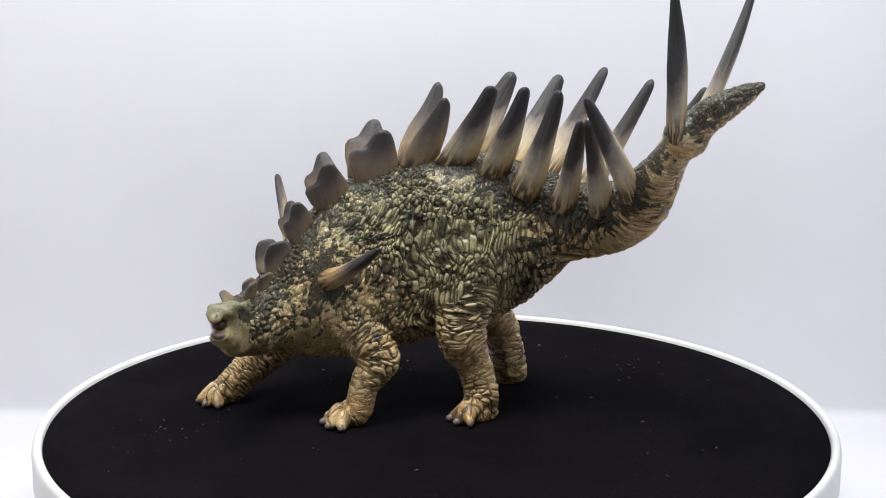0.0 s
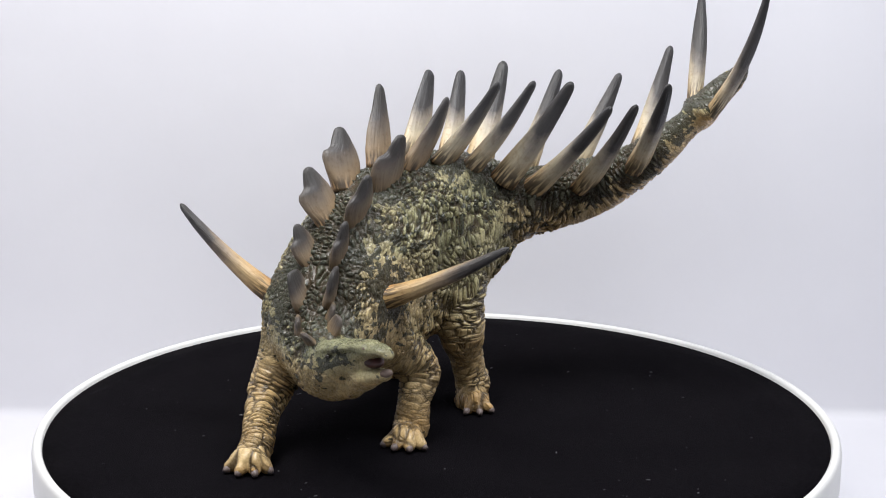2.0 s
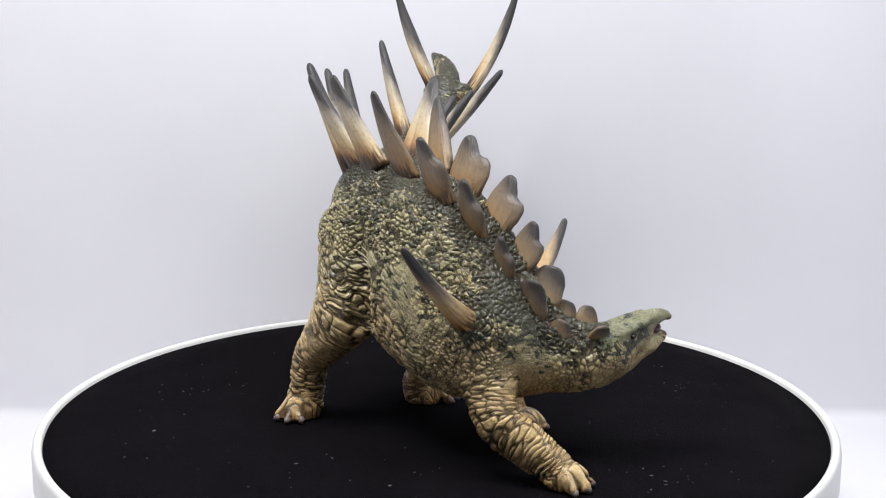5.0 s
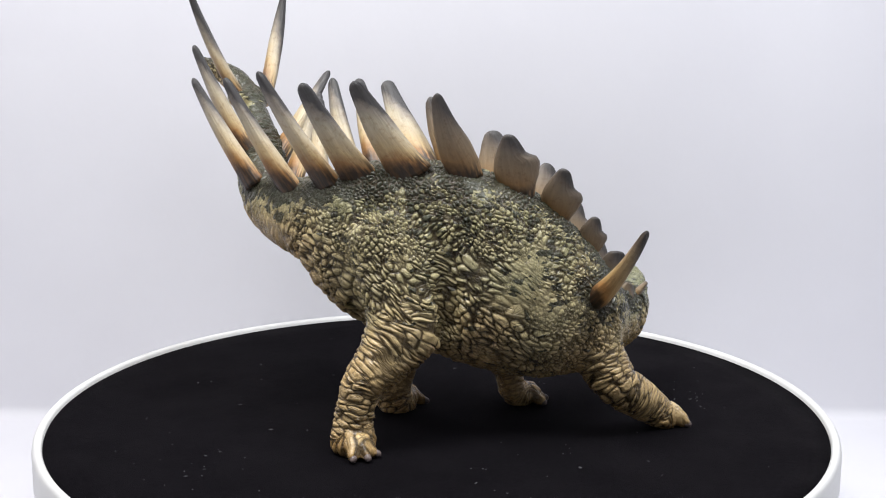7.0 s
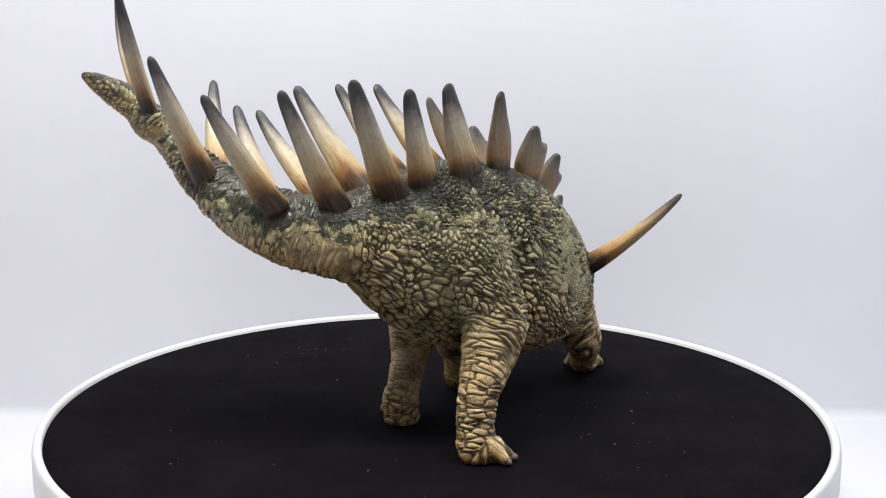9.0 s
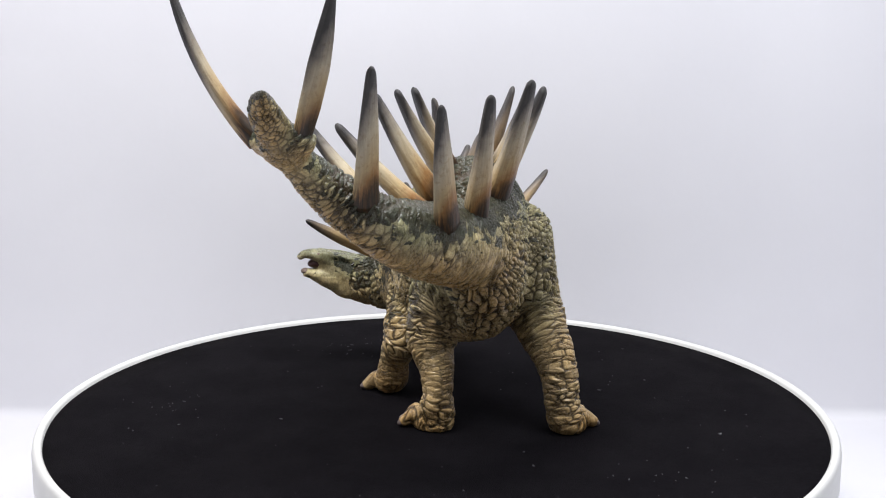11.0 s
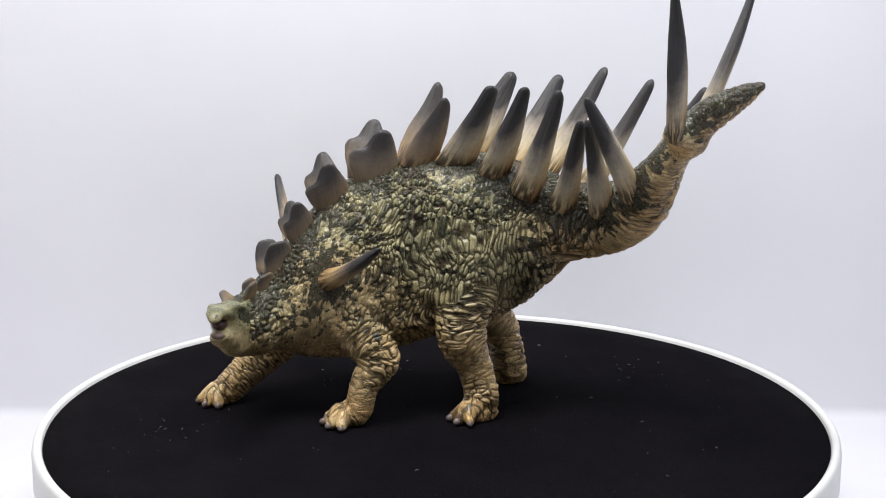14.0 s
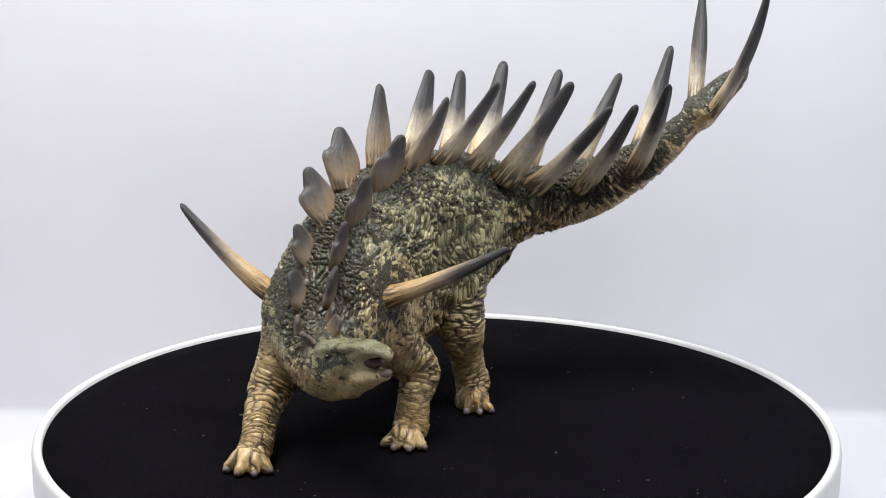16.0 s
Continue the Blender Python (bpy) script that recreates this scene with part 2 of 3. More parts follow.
def smooth_path(rows, per=6):
    """Catmull-Rom rows between the given stations."""
    a = V(rows, float)
    a = np.vstack([2 * a[0] - a[1], a, 2 * a[-1] - a[-2]])
    out = []
    for i in range(1, len(a) - 2):
        p0, p1, p2, p3 = a[i - 1:i + 3]
        for k in range(per):
            t = k / per
            out.append(0.5 * (2 * p1 + (p2 - p0) * t + (2 * p0 - 5 * p1 + 4 * p2 - p3) * t * t + (3 * p1 - p0 - 3 * p2 + p3) * t ** 3))
    out.append(a[-2])
    return V(out)


def tube_field(rows, power=2.0, side=None, margin=0.007, keel=None):
    """Distance to a tube through stations x, y, z, half width, half height. The width lies across the path in plan, or along side."""
    rows = smooth_path(rows)
    field = np.full(SIZE, 1.0, np.float32)
    for a, b in zip(rows, rows[1:]):
        r = max(a[3], a[4], b[3], b[4]) + margin
        lo = np.maximum(np.floor((np.minimum(a[:3], b[:3]) - r - LOW) / STEP).astype(int), 0)
        hi = np.minimum(np.ceil((np.maximum(a[:3], b[:3]) + r - LOW) / STEP).astype(int) + 1, SIZE)
        if (hi <= lo).any():
            continue
        X = AXES[0][lo[0]:hi[0], None, None] - np.float32(a[0])
        Y = AXES[1][None, lo[1]:hi[1], None] - np.float32(a[1])
        Z = AXES[2][None, None, lo[2]:hi[2]] - np.float32(a[2])
        d = (b - a)[:3]
        t = np.clip((X * d[0] + Y * d[1] + Z * d[2]) / max(d @ d, 1e-12), 0, 1).astype(np.float32)
        X, Y, Z = X - t * np.float32(d[0]), Y - t * np.float32(d[1]), Z - t * np.float32(d[2])
        if side is None:
            s = V((-d[1], d[0], 0.0))
        else:
            s = V(side, float)
        s = s / (np.linalg.norm(s) + 1e-12)
        across = np.abs(X * np.float32(s[0]) + Y * np.float32(s[1]) + Z * np.float32(s[2]))
        rest = np.sqrt(np.maximum(X * X + Y * Y + Z * Z - across * across, 0))
        w, h = a[3] + t * np.float32(b[3] - a[3]), a[4] + t * np.float32(b[4] - a[4])
        e = power if keel is None else np.where(np.broadcast_to(Z, t.shape) < 0, np.float32(keel), np.float32(power))
        f = ((across / w) ** e + (rest / h) ** e) ** (1 / e)
        dist = (f - 1) * np.minimum(w, h)
        part_of = field[lo[0]:hi[0], lo[1]:hi[1], lo[2]:hi[2]]
        np.minimum(part_of, dist.astype(np.float32), out=part_of)
    return field


def join(a, b, k):
    h = np.clip(0.5 + 0.5 * (b - a) / k, 0, 1)
    return b + (a - b) * h - k * h * (1 - h)


TORSO = [
    (0.0377, -0.0030, 0.0634, 0.0084, 0.0108),
    (0.0293, 0.0040, 0.0618, 0.0112, 0.0160),
    (0.0184, 0.0076, 0.0578, 0.0143, 0.0234),
    (0.0047, 0.0095, 0.0540, 0.0176, 0.0280),
    (-0.0101, 0.0112, 0.0504, 0.0200, 0.0286),
    (-0.0204, 0.0116, 0.0452, 0.0206, 0.0268),
    (-0.0309, 0.0108, 0.0395, 0.0205, 0.0228),
    (-0.0401, 0.0090, 0.0358, 0.0172, 0.0170),
]
NECK = [
    (-0.0400, 0.0070, 0.0345, 0.0150, 0.0164),
    (-0.0500, 0.0012, 0.0326, 0.0118, 0.0120),
    (-0.0565, -0.0055, 0.0311, 0.0089, 0.0101),
    (-0.0606, -0.0125, 0.0318, 0.0071, 0.0080),
]
HEAD = [
    (-0.0606, -0.0100, 0.0335, 0.0062, 0.0062),
    (-0.0621, -0.0170, 0.0348, 0.0056, 0.0050),
    (-0.0626, -0.0230, 0.0376, 0.0044, 0.0036),
    (-0.0630, -0.0289, 0.0400, 0.0037, 0.0022),
    (-0.0634, -0.0330, 0.0405, 0.0027, 0.0015),
    (-0.0635, -0.0348, 0.0396, 0.0019, 0.0012),
]
JAW = [
    (-0.0603, -0.0127, 0.0290, 0.0046, 0.0066),
    (-0.0614, -0.0203, 0.0302, 0.0038, 0.0050),
    (-0.0624, -0.0270, 0.0324, 0.0038, 0.0030),
    (-0.0628, -0.0325, 0.0337, 0.0026, 0.0017),
]
TAIL = [
    (0.0347, 0.0028, 0.0616, 0.0112, 0.0135),
    (0.0437, -0.0041, 0.0630, 0.0104, 0.0115),
    (0.0525, -0.0152, 0.0663, 0.0091, 0.0105),
    (0.0573, -0.0278, 0.0717, 0.0085, 0.0082),
    (0.0593, -0.0401, 0.0799, 0.0068, 0.0065),
    (0.0632, -0.0511, 0.0905, 0.0042, 0.0044),
    (0.0689, -0.0572, 0.0992, 0.0044, 0.0045),
    (0.0763, -0.0602, 0.1045, 0.0034, 0.0033),
    (0.0820, -0.0608, 0.1078, 0.0014, 0.0013),
]
LEGS = {
    "hind_leg_left": [
        (0.0165, 0.0015, 0.0560, 0.0110, 0.0142),
        (0.0100, -0.0006, 0.0425, 0.0092, 0.0104),
        (0.0074, -0.0036, 0.0274, 0.0072, 0.0080),
        (0.0111, -0.0028, 0.0177, 0.0053, 0.0058),
        (0.0138, -0.0033, 0.0080, 0.0044, 0.0057),
        (0.0128, -0.0041, 0.0021, 0.0056, 0.0061),
        (0.0110, -0.0062, 0.0029, 0.0047, 0.0046)],
    "hind_leg_right": [
        (0.0130, 0.0215, 0.0590, 0.0135, 0.0104),
        (0.0085, 0.0258, 0.0430, 0.0130, 0.0098),
        (0.0090, 0.0286, 0.0350, 0.0118, 0.0088),
        (0.0150, 0.0308, 0.0270, 0.0086, 0.0074),
        (0.0216, 0.0326, 0.0190, 0.0062, 0.0060),
        (0.0240, 0.0332, 0.0095, 0.0058, 0.0054),
        (0.0242, 0.0347, 0.0033, 0.0066, 0.0058),
        (0.0228, 0.0379, 0.0030, 0.0050, 0.0046)],
    "front_leg_left": [
        (-0.0315, 0.0007, 0.0394, 0.0088, 0.0102),
        (-0.0261, -0.0030, 0.0297, 0.0079, 0.0082),
        (-0.0182, -0.0072, 0.0205, 0.0068, 0.0062),
        (-0.0225, -0.0092, 0.0122, 0.0050, 0.0046),
        (-0.0244, -0.0097, 0.0049, 0.0057, 0.0044),
        (-0.0270, -0.0103, 0.0030, 0.0047, 0.0046)],
    "front_leg_right": [
        (-0.0437, 0.0190, 0.0398, 0.0086, 0.0102),
        (-0.0472, 0.0187, 0.0274, 0.0080, 0.0084),
        (-0.0537, 0.0200, 0.0165, 0.0060, 0.0067),
        (-0.0608, 0.0162, 0.0109, 0.0048, 0.0062),
        (-0.0666, 0.0118, 0.0059, 0.0048, 0.0053),
        (-0.0696, 0.0111, 0.0030, 0.0047, 0.0046)],
}
BOSS = [(0.0268, 0.0060, 0.0550, 0.0072, 0.0072), (0.0192, 0.0062, 0.0455, 0.0060, 0.0060), (0.0176, 0.0058, 0.0388, 0.0054, 0.0054)]
HOLLOWS = [
    [(0.0275, -0.0010, 0.0480, 0.0018, 0.0018), (0.0225, -0.0010, 0.0360, 0.0024, 0.0024)],
    [(0.0262, 0.0140, 0.0445, 0.0010, 0.0010), (0.0235, 0.0145, 0.0360, 0.0018, 0.0018)],
    [(-0.0035, -0.0085, 0.0660, 0.0018, 0.0018), (-0.0055, -0.0098, 0.0520, 0.0034, 0.0034), (-0.0085, -0.0088, 0.0350, 0.0035, 0.0035)],
    [(0.0000, 0.0300, 0.0640, 0.0018, 0.0018), (-0.0030, 0.0308, 0.0500, 0.0030, 0.0030), (-0.0030, 0.0296, 0.0360, 0.0034, 0.0034)],
]
FEET = {"hind_leg_left": (0.0098, -0.0078, -130), "hind_leg_right": (0.0228, 0.0386, 125), "front_leg_left": (-0.0278, -0.0112, -155), "front_leg_right": (-0.0700, 0.0105, -145)}


AHEAD, REAR = (1, 0, 0.15), (0.72, -0.65, 0.2)
# back plates and spikes in pairs: root, tip, half width, half thickness, direction of the spine there
PLATES = [
    ((-0.0575, -0.0085, 0.0385), (-0.0560, -0.0106, 0.0448), 0.0031, 0.0013, (0.3, 0.9, 0)),
    ((-0.0628, -0.0075, 0.0372), (-0.0662, -0.0068, 0.0414), 0.0031, 0.0013, (0.3, 0.9, 0)),
    ((-0.0525, -0.0030, 0.0405), (-0.0527, -0.0056, 0.0464), 0.0036, 0.0014, (0.7, 0.6, 0.3)),
    ((-0.0575, 0.0030, 0.0380), (-0.0596, 0.0018, 0.0430), 0.0036, 0.0014, (0.7, 0.6, 0.3)),
    ((-0.0490, -0.0005, 0.0465), (-0.0492, -0.0031, 0.0560), 0.0045, 0.0015, (0.75, 0.3, 0.6)),
    ((-0.0525, 0.0065, 0.0450), (-0.0544, 0.0087, 0.0545), 0.0045, 0.0015, (0.75, 0.3, 0.6)),
    ((-0.0420, 0.0025, 0.0560), (-0.0430, -0.0013, 0.0680), 0.0044, 0.0015, (0.8, 0.1, 0.65)),
    ((-0.0450, 0.0112, 0.0560), (-0.0469, 0.0143, 0.0660), 0.0044, 0.0015, (0.8, 0.1, 0.65)),
    ((-0.0325, 0.0045, 0.0655), (-0.0333, -0.0012, 0.0800), 0.0058, 0.0018, (0.85, 0, 0.5)),
    ((-0.0350, 0.0135, 0.0665), (-0.0368, 0.0194, 0.0810), 0.0058, 0.0018, (0.85, 0, 0.5)),
    ((-0.0200, 0.0050, 0.0735), (-0.0160, 0.0005, 0.0900), 0.0066, 0.0020, (0.9, 0, 0.3)),
    ((-0.0235, 0.0165, 0.0745), (-0.0199, 0.0220, 0.0912), 0.0066, 0.0020, (0.9, 0, 0.3)),
]
SPIKES = [
    ((-0.0066, 0.0045, 0.0795), (0.0025, -0.0019, 0.1000), 0.0060, 0.0024),
    ((-0.0078, 0.0172, 0.0795), (0.0003, 0.0237, 0.1030), 0.0060, 0.0024),
    ((0.0057, 0.0020, 0.0808), (0.0162, -0.0110, 0.1042), 0.0056, 0.0027),
    ((0.0086, 0.0172, 0.0805), (0.0241, 0.0225, 0.1062), 0.0058, 0.0028),
    ((0.0172, -0.0014, 0.0785), (0.0253, -0.0180, 0.1044), 0.0048, 0.0030),
    ((0.0232, 0.0130, 0.0785), (0.0390, 0.0211, 0.1055), 0.0049, 0.0031),
    ((0.0265, -0.0065, 0.0735), (0.0343, -0.0260, 0.1040), 0.0045, 0.0032),
    ((0.0333, 0.0096, 0.0762), (0.0524, 0.0132, 0.1084), 0.0046, 0.0033),
    ((0.0375, -0.0110, 0.0700), (0.0392, -0.0373, 0.0966), 0.0038, 0.0032),
    ((0.0457, 0.0000, 0.0730), (0.0646, -0.0014, 0.1056), 0.0040, 0.0033),
    ((0.0473, -0.0227, 0.0703), (0.0400, -0.0457, 0.0976), 0.0037, 0.0031),
    ((0.0586, -0.0116, 0.0735), (0.0774, -0.0175, 0.1044), 0.0038, 0.0032),
    ((0.0535, -0.0385, 0.0775), (0.0380, -0.0576, 0.1045), 0.0037, 0.0031),
    ((0.0638, -0.0338, 0.0808), (0.0802, -0.0349, 0.1140), 0.0037, 0.0032),
]


def toes(name):
    """Place and heading of each toe tip of a foot."""
    x, y, deg = FEET[name]
    count = 4 if "front" in name else 3
    for k in range(count):
        a = radians(deg + (k - (count - 1) / 2) * (36 if count == 4 else 42))
        reach = 0.0066 if count == 4 else 0.0052
        yield x + reach * math.cos(a), y + reach * math.sin(a), a


def surface_net(field):
    """Quads along the zero level of a distance field."""
    inside = field < 0
    corner = np.zeros(tuple(s - 1 for s in field.shape), np.uint8)
    for i in (0, 1):
        for j in (0, 1):
            for k in (0, 1):
                corner += inside[i:i + corner.shape[0], j:j + corner.shape[1], k:k + corner.shape[2]]
    cells = np.argwhere((corner > 0) & (corner < 8))
    index = np.full(corner.shape, -1, np.int32)
    index[tuple(cells.T)] = np.arange(len(cells))
    total, count = np.zeros((len(cells), 3)), np.zeros(len(cells))
    bits = [V((i, j, k)) for i in (0, 1) for j in (0, 1) for k in (0, 1)]
    for a in bits:
        for axis in range(3):
            if a[axis]:
                continue
            b = a.copy()
            b[axis] = 1
            fa, fb = field[tuple((cells + a).T)], field[tuple((cells + b).T)]
            cut = (fa < 0) != (fb < 0)
            t = np.where(cut, fa / np.where(cut, fa - fb, 1), 0)
            total += np.where(cut[:, None], a + t[:, None] * (b - a), 0)
            count += cut
    verts = LOW + STEP * (cells + total / count[:, None])
    quads = []
    for axis in range(3):
        u, v = (axis + 1) % 3, (axis + 2) % 3
        a = [slice(1, -1)] * 3
        b = [slice(1, -1)] * 3
        a[axis], b[axis] = slice(0, -1), slice(1, None)
        cross = inside[tuple(a)] != inside[tuple(b)]
        at = np.argwhere(cross) + V([0 if i == axis else 1 for i in range(3)])
        out = inside[tuple(at.T)]
        eu, ev = np.eye(3, dtype=int)[u], np.eye(3, dtype=int)[v]
        q = np.stack([index[tuple((at - eu - ev).T)], index[tuple((at - ev).T)], index[tuple(at.T)], index[tuple((at - eu).T)]], 1)
        quads.append(np.where(out[:, None], q, q[:, ::-1]))
    return verts, np.vstack(quads)


def sample(field, p):
    g = np.clip((p - LOW) / STEP, 0, V(field.shape) - 1.001)
    i = g.astype(int)
    return field[tuple(i.T)]


def along_path(rows, p):
    """For each point: the way along the path and the angle round it."""
    rows = smooth_path(rows, 4)[:, :3]
    best, way, off = np.full(len(p), 9.0), np.zeros(len(p)), np.zeros((len(p), 3))
    run = 0.0
    for a, b in zip(rows, rows[1:]):
        d = b - a
        n = np.linalg.norm(d) + 1e-12
        t = np.clip((p - a) @ d / (n * n), 0, 1)
        o = p - a - t[:, None] * d
        r = np.linalg.norm(o, axis=1)
        m = r < best
        best[m], way[m], off[m] = r[m], run + t[m] * n, o[m]
        run += n
    return way, off / (best[:, None] + 1e-9), best


def waves(seed, p, scale, octaves=3):
    """Smooth numpy noise from summed sines, about -1 to 1."""
    rnd = np.random.RandomState(seed)
    out, amp, tot = np.zeros(len(p)), 1.0, 0.0
    for o in range(octaves):
        for _ in range(5):
            k = rnd.normal(size=3)
            k = k / np.linalg.norm(k) * scale * (2 ** o) * rnd.uniform(0.7, 1.3)
            out += amp * np.sin(p @ k + rnd.uniform(0, 6.28)) * 0.45
        tot += amp
        amp *= 0.55
    return out / tot


def refine(p, quads):
    """Split each quad into four and even the points out."""
    n = len(p)
    pairs = np.sort(np.concatenate([quads[:, [c, (c + 1) % 4]] for c in range(4)]), 1).astype(np.int64)
    key, inv = np.unique(pairs[:, 0] * n + pairs[:, 1], return_inverse=True)
    a, b = key // n, key % n
    inv = inv.reshape(4, -1) + n
    mid = len(key) + n + np.arange(len(quads))
    points = np.vstack([p, (p[a] + p[b]) / 2, p[quads].mean(1)])
    small = np.vstack([np.stack([quads[:, c], inv[c], mid, inv[c - 1]], 1) for c in range(4)])
    total, count = np.zeros_like(points), np.zeros(len(points))
    for c in range(4):
        for axis in range(3):
            total[:, axis] += np.bincount(small[:, c], points[small[:, c - 1], axis] + points[small[:, (c + 1) % 4], axis], len(points))
        count += 2 * np.bincount(small[:, c], minlength=len(points))
    return 0.4 * points + 0.6 * total / count[:, None], small


def scatter(cell, salt):
    """A steady random number for each cell of a grid."""
    h = (cell[:, 0] * 73856093) ^ (cell[:, 1] * 19349663) ^ (cell[:, 2] * 83492791) ^ (salt * 2654435761)
    h = (h ^ (h >> 13)) * 1274126177 & 0xFFFFFFFF
    h = (h ^ (h >> 16)) * 2246822519 & 0xFFFFFFFF
    return ((h ^ (h >> 15)) & 0xFFFFF) / float(0x100000)


def scale_cells(q):
    """For each point: the gap between its nearest and second nearest scale, and a random number of its scale."""
    first, second, tint = np.full(len(q), 9.0), np.full(len(q), 9.0), np.zeros(len(q))
    home = np.floor(q).astype(np.int64)
    for i in (-1, 0, 1):
        for j in (-1, 0, 1):
            for k in (-1, 0, 1):
                cell = home + (i, j, k)
                d = np.sqrt(sum((cell[:, c] + 0.1 + 0.8 * scatter(cell, c) - q[:, c]) ** 2 for c in range(3)))
                nearer = d < first
                second = np.where(nearer, first, np.minimum(second, d))
                tint = np.where(nearer, scatter(cell, 7), tint)
                first = np.where(nearer, d, first)
    return second - first, tint


def ease(x, a, b):
    x = np.clip((x - a) / (b - a), 0, 1)
    return x * x * (3 - 2 * x)


def dinosaur():
    toy = tagged(new("toy_dinosaur"), "painted plastic spiked plated dinosaur toy, olive and tan", "toy dinosaur")
    fields = {"body": tube_field(TORSO, 2.4, keel=2.25)}
    fields["tail"] = tube_field(TAIL)
    for rows in ([(0.0660, -0.0540, 0.0940, 0.0040, 0.0040), (0.0612, -0.0590, 0.0950, 0.0034, 0.0034)], [(0.0655, -0.0540, 0.0940, 0.0040, 0.0040), (0.0685, -0.0500, 0.0955, 0.0034, 0.0034)]):
        fields["tail"] = join(fields["tail"], tube_field(rows), 0.003)
    neck = tube_field(NECK)
    fields["head"] = join(tube_field(HEAD, side=(1, 0, 0)), tube_field(JAW, side=(1, 0, 0)), 0.0014)
    cheek = tube_field([(-0.0615, -0.0170, 0.0325, 0.0052, 0.0040), (-0.0624, -0.0230, 0.0350, 0.0040, 0.0034), (-0.0628, -0.0272, 0.0366, 0.0026, 0.0024)], side=(1, 0, 0))
    fields["head"] = join(fields["head"], cheek, 0.0010)
    for sx in (-1, 1):
        brow = tube_field([(-0.0615 + sx * 0.0046, -0.0130, 0.0378, 0.0012, 0.0012), (-0.0626 + sx * 0.0040, -0.0210, 0.0398, 0.0012, 0.0010), (-0.0630 + sx * 0.0028, -0.0275, 0.0412, 0.0007, 0.0007)])
        fields["head"] = join(fields["head"], brow, 0.0012)
    for name, rows in LEGS.items():
        fields[name] = tube_field(rows, side=(1, 0, 0) if name == "hind_leg_right" else None)
        for nx, ny, a in toes(name):
            fields[name] = join(fields[name], tube_field([(nx - 0.0042 * math.cos(a), ny - 0.0042 * math.sin(a), 0.0040, 0.0026, 0.0030), (nx - 0.0004 * math.cos(a), ny - 0.0004 * math.sin(a), 0.0019, 0.0017, 0.0018)]), 0.0004)
    whole = join(fields["body"], neck, 0.004)
    fields["body"] = np.minimum(fields["body"], neck)
    whole = join(whole, fields["tail"], 0.0022)
    whole = join(whole, fields["head"], 0.002)
    for name in LEGS:
        whole = join(whole, fields[name], 0.0019)
    # the boss under the root of the tail, and the hollows between thighs and ribs
    whole = join(whole, tube_field(BOSS), 0.0012)
    for rows in HOLLOWS:
        whole = -join(-whole, tube_field(rows), 0.004)
    whole = np.maximum(whole, 0.0002 - AXES[2][None, None, :])
    p, quads = surface_net(whole)
    p, quads = refine(p.astype(float), quads)
    names = list(fields)
    own = np.argmin(np.stack([sample(fields[n], p) for n in names]), 0)
    # outward directions from the field
    normal = np.zeros_like(p)
    g = np.clip(((p - LOW) / STEP).round().astype(int), 1, V(whole.shape) - 2)
    for i in range(3):
        up, dn = g.copy(), g.copy()
        up[:, i] += 1
        dn[:, i] -= 1
        normal[:, i] = whole[tuple(up.T)] - whole[tuple(dn.T)]
    normal /= np.linalg.norm(normal, axis=1)[:, None] + 1e-9
    # folds of the hide: rings round the limbs, steep creases on the flanks, pebbles on the back
    fold = np.zeros(len(p))
    size = np.ones(len(p))
    grid = np.zeros((len(p), 3))
    chains = {"body": TORSO, "tail": TAIL, "head": HEAD, **LEGS}
    upper = V([n in LEGS for n in names])[own] & (p[:, 2] > np.where(p[:, 0] < -0.015, 0.029, 0.041) + 0.004 * waves(15, p, 300.0))
    upper |= (own == names.index("tail")) & (p[:, 0] < 0.046 + 0.005 * waves(16, p, 260.0))
    kind = np.where(upper, 0, own)
    spine = np.interp(p[:, 0], [-0.05, -0.035, -0.007, 0.02, 0.042, 0.055], [0.003, 0.0098, 0.011, 0.006, -0.0053, -0.0168])
    for i, n in enumerate(names):
        m = kind == i
        q = p[m]
        way, ang, girdle = along_path(chains[n], q)
        warp, weft = waves(3 + i, q, 260.0), waves(33 + i, q, 300.0)
        girth = {"body": 0.022, "tail": 0.009, "head": 0.006}.get(n, 0.008)
        fold[m] = waves(20 + i, q, 900.0, 2)
        size[m] = np.clip(girdle / 0.0075, 0.15, 1.0)
        if n in LEGS:
            g = np.stack([way / 0.00145 + 0.9 * warp, ang[:, 0] * girth / 0.0072 + 0.5 * weft, ang[:, 1] * girth / 0.0072], 1)
        elif n == "tail":
            g = np.stack([way / 0.0015 + 0.9 * warp, ang[:, 2] * girth / 0.0045 + 0.4 * weft, ang[:, 1] * girth / 0.0045], 1)
        elif n == "head":
            g = q / 0.0011 + 0.5 * np.stack([warp, weft, warp], 1)
        else:
            x, y, z = q.T
            # down and forward on the right flank, upright on the left thigh, leaning on the left ribs
            slant = np.stack([(0.55 * x - 0.83 * z) / 0.0016, (0.83 * x + 0.55 * z) / 0.0040, y / 0.0035], 1)
            upright = np.stack([x / 0.0015, z / 0.0045, y / 0.0030], 1)
            leaning = np.stack([(0.94 * x - 0.34 * z) / 0.0013, (0.94 * z + 0.34 * x) / 0.0026, y / 0.0022], 1)
            crest = np.stack([way / 0.0014, y / 0.0021, z / 0.0050], 1)
            middle = y - spine[m]
            pebble = np.stack([(0.55 * x - 0.83 * z) / 0.0013, (0.83 * x + 0.55 * z) / 0.0017, y / 0.0017], 1)
            slant = np.where((z > 0.058 + 0.006 * weft)[:, None] | (x < -0.030 + 0.004 * weft)[:, None], pebble, slant)
            thigh = (x + 0.010 + 0.003 * warp > 0) & (z < 0.066 + 0.004 * weft)
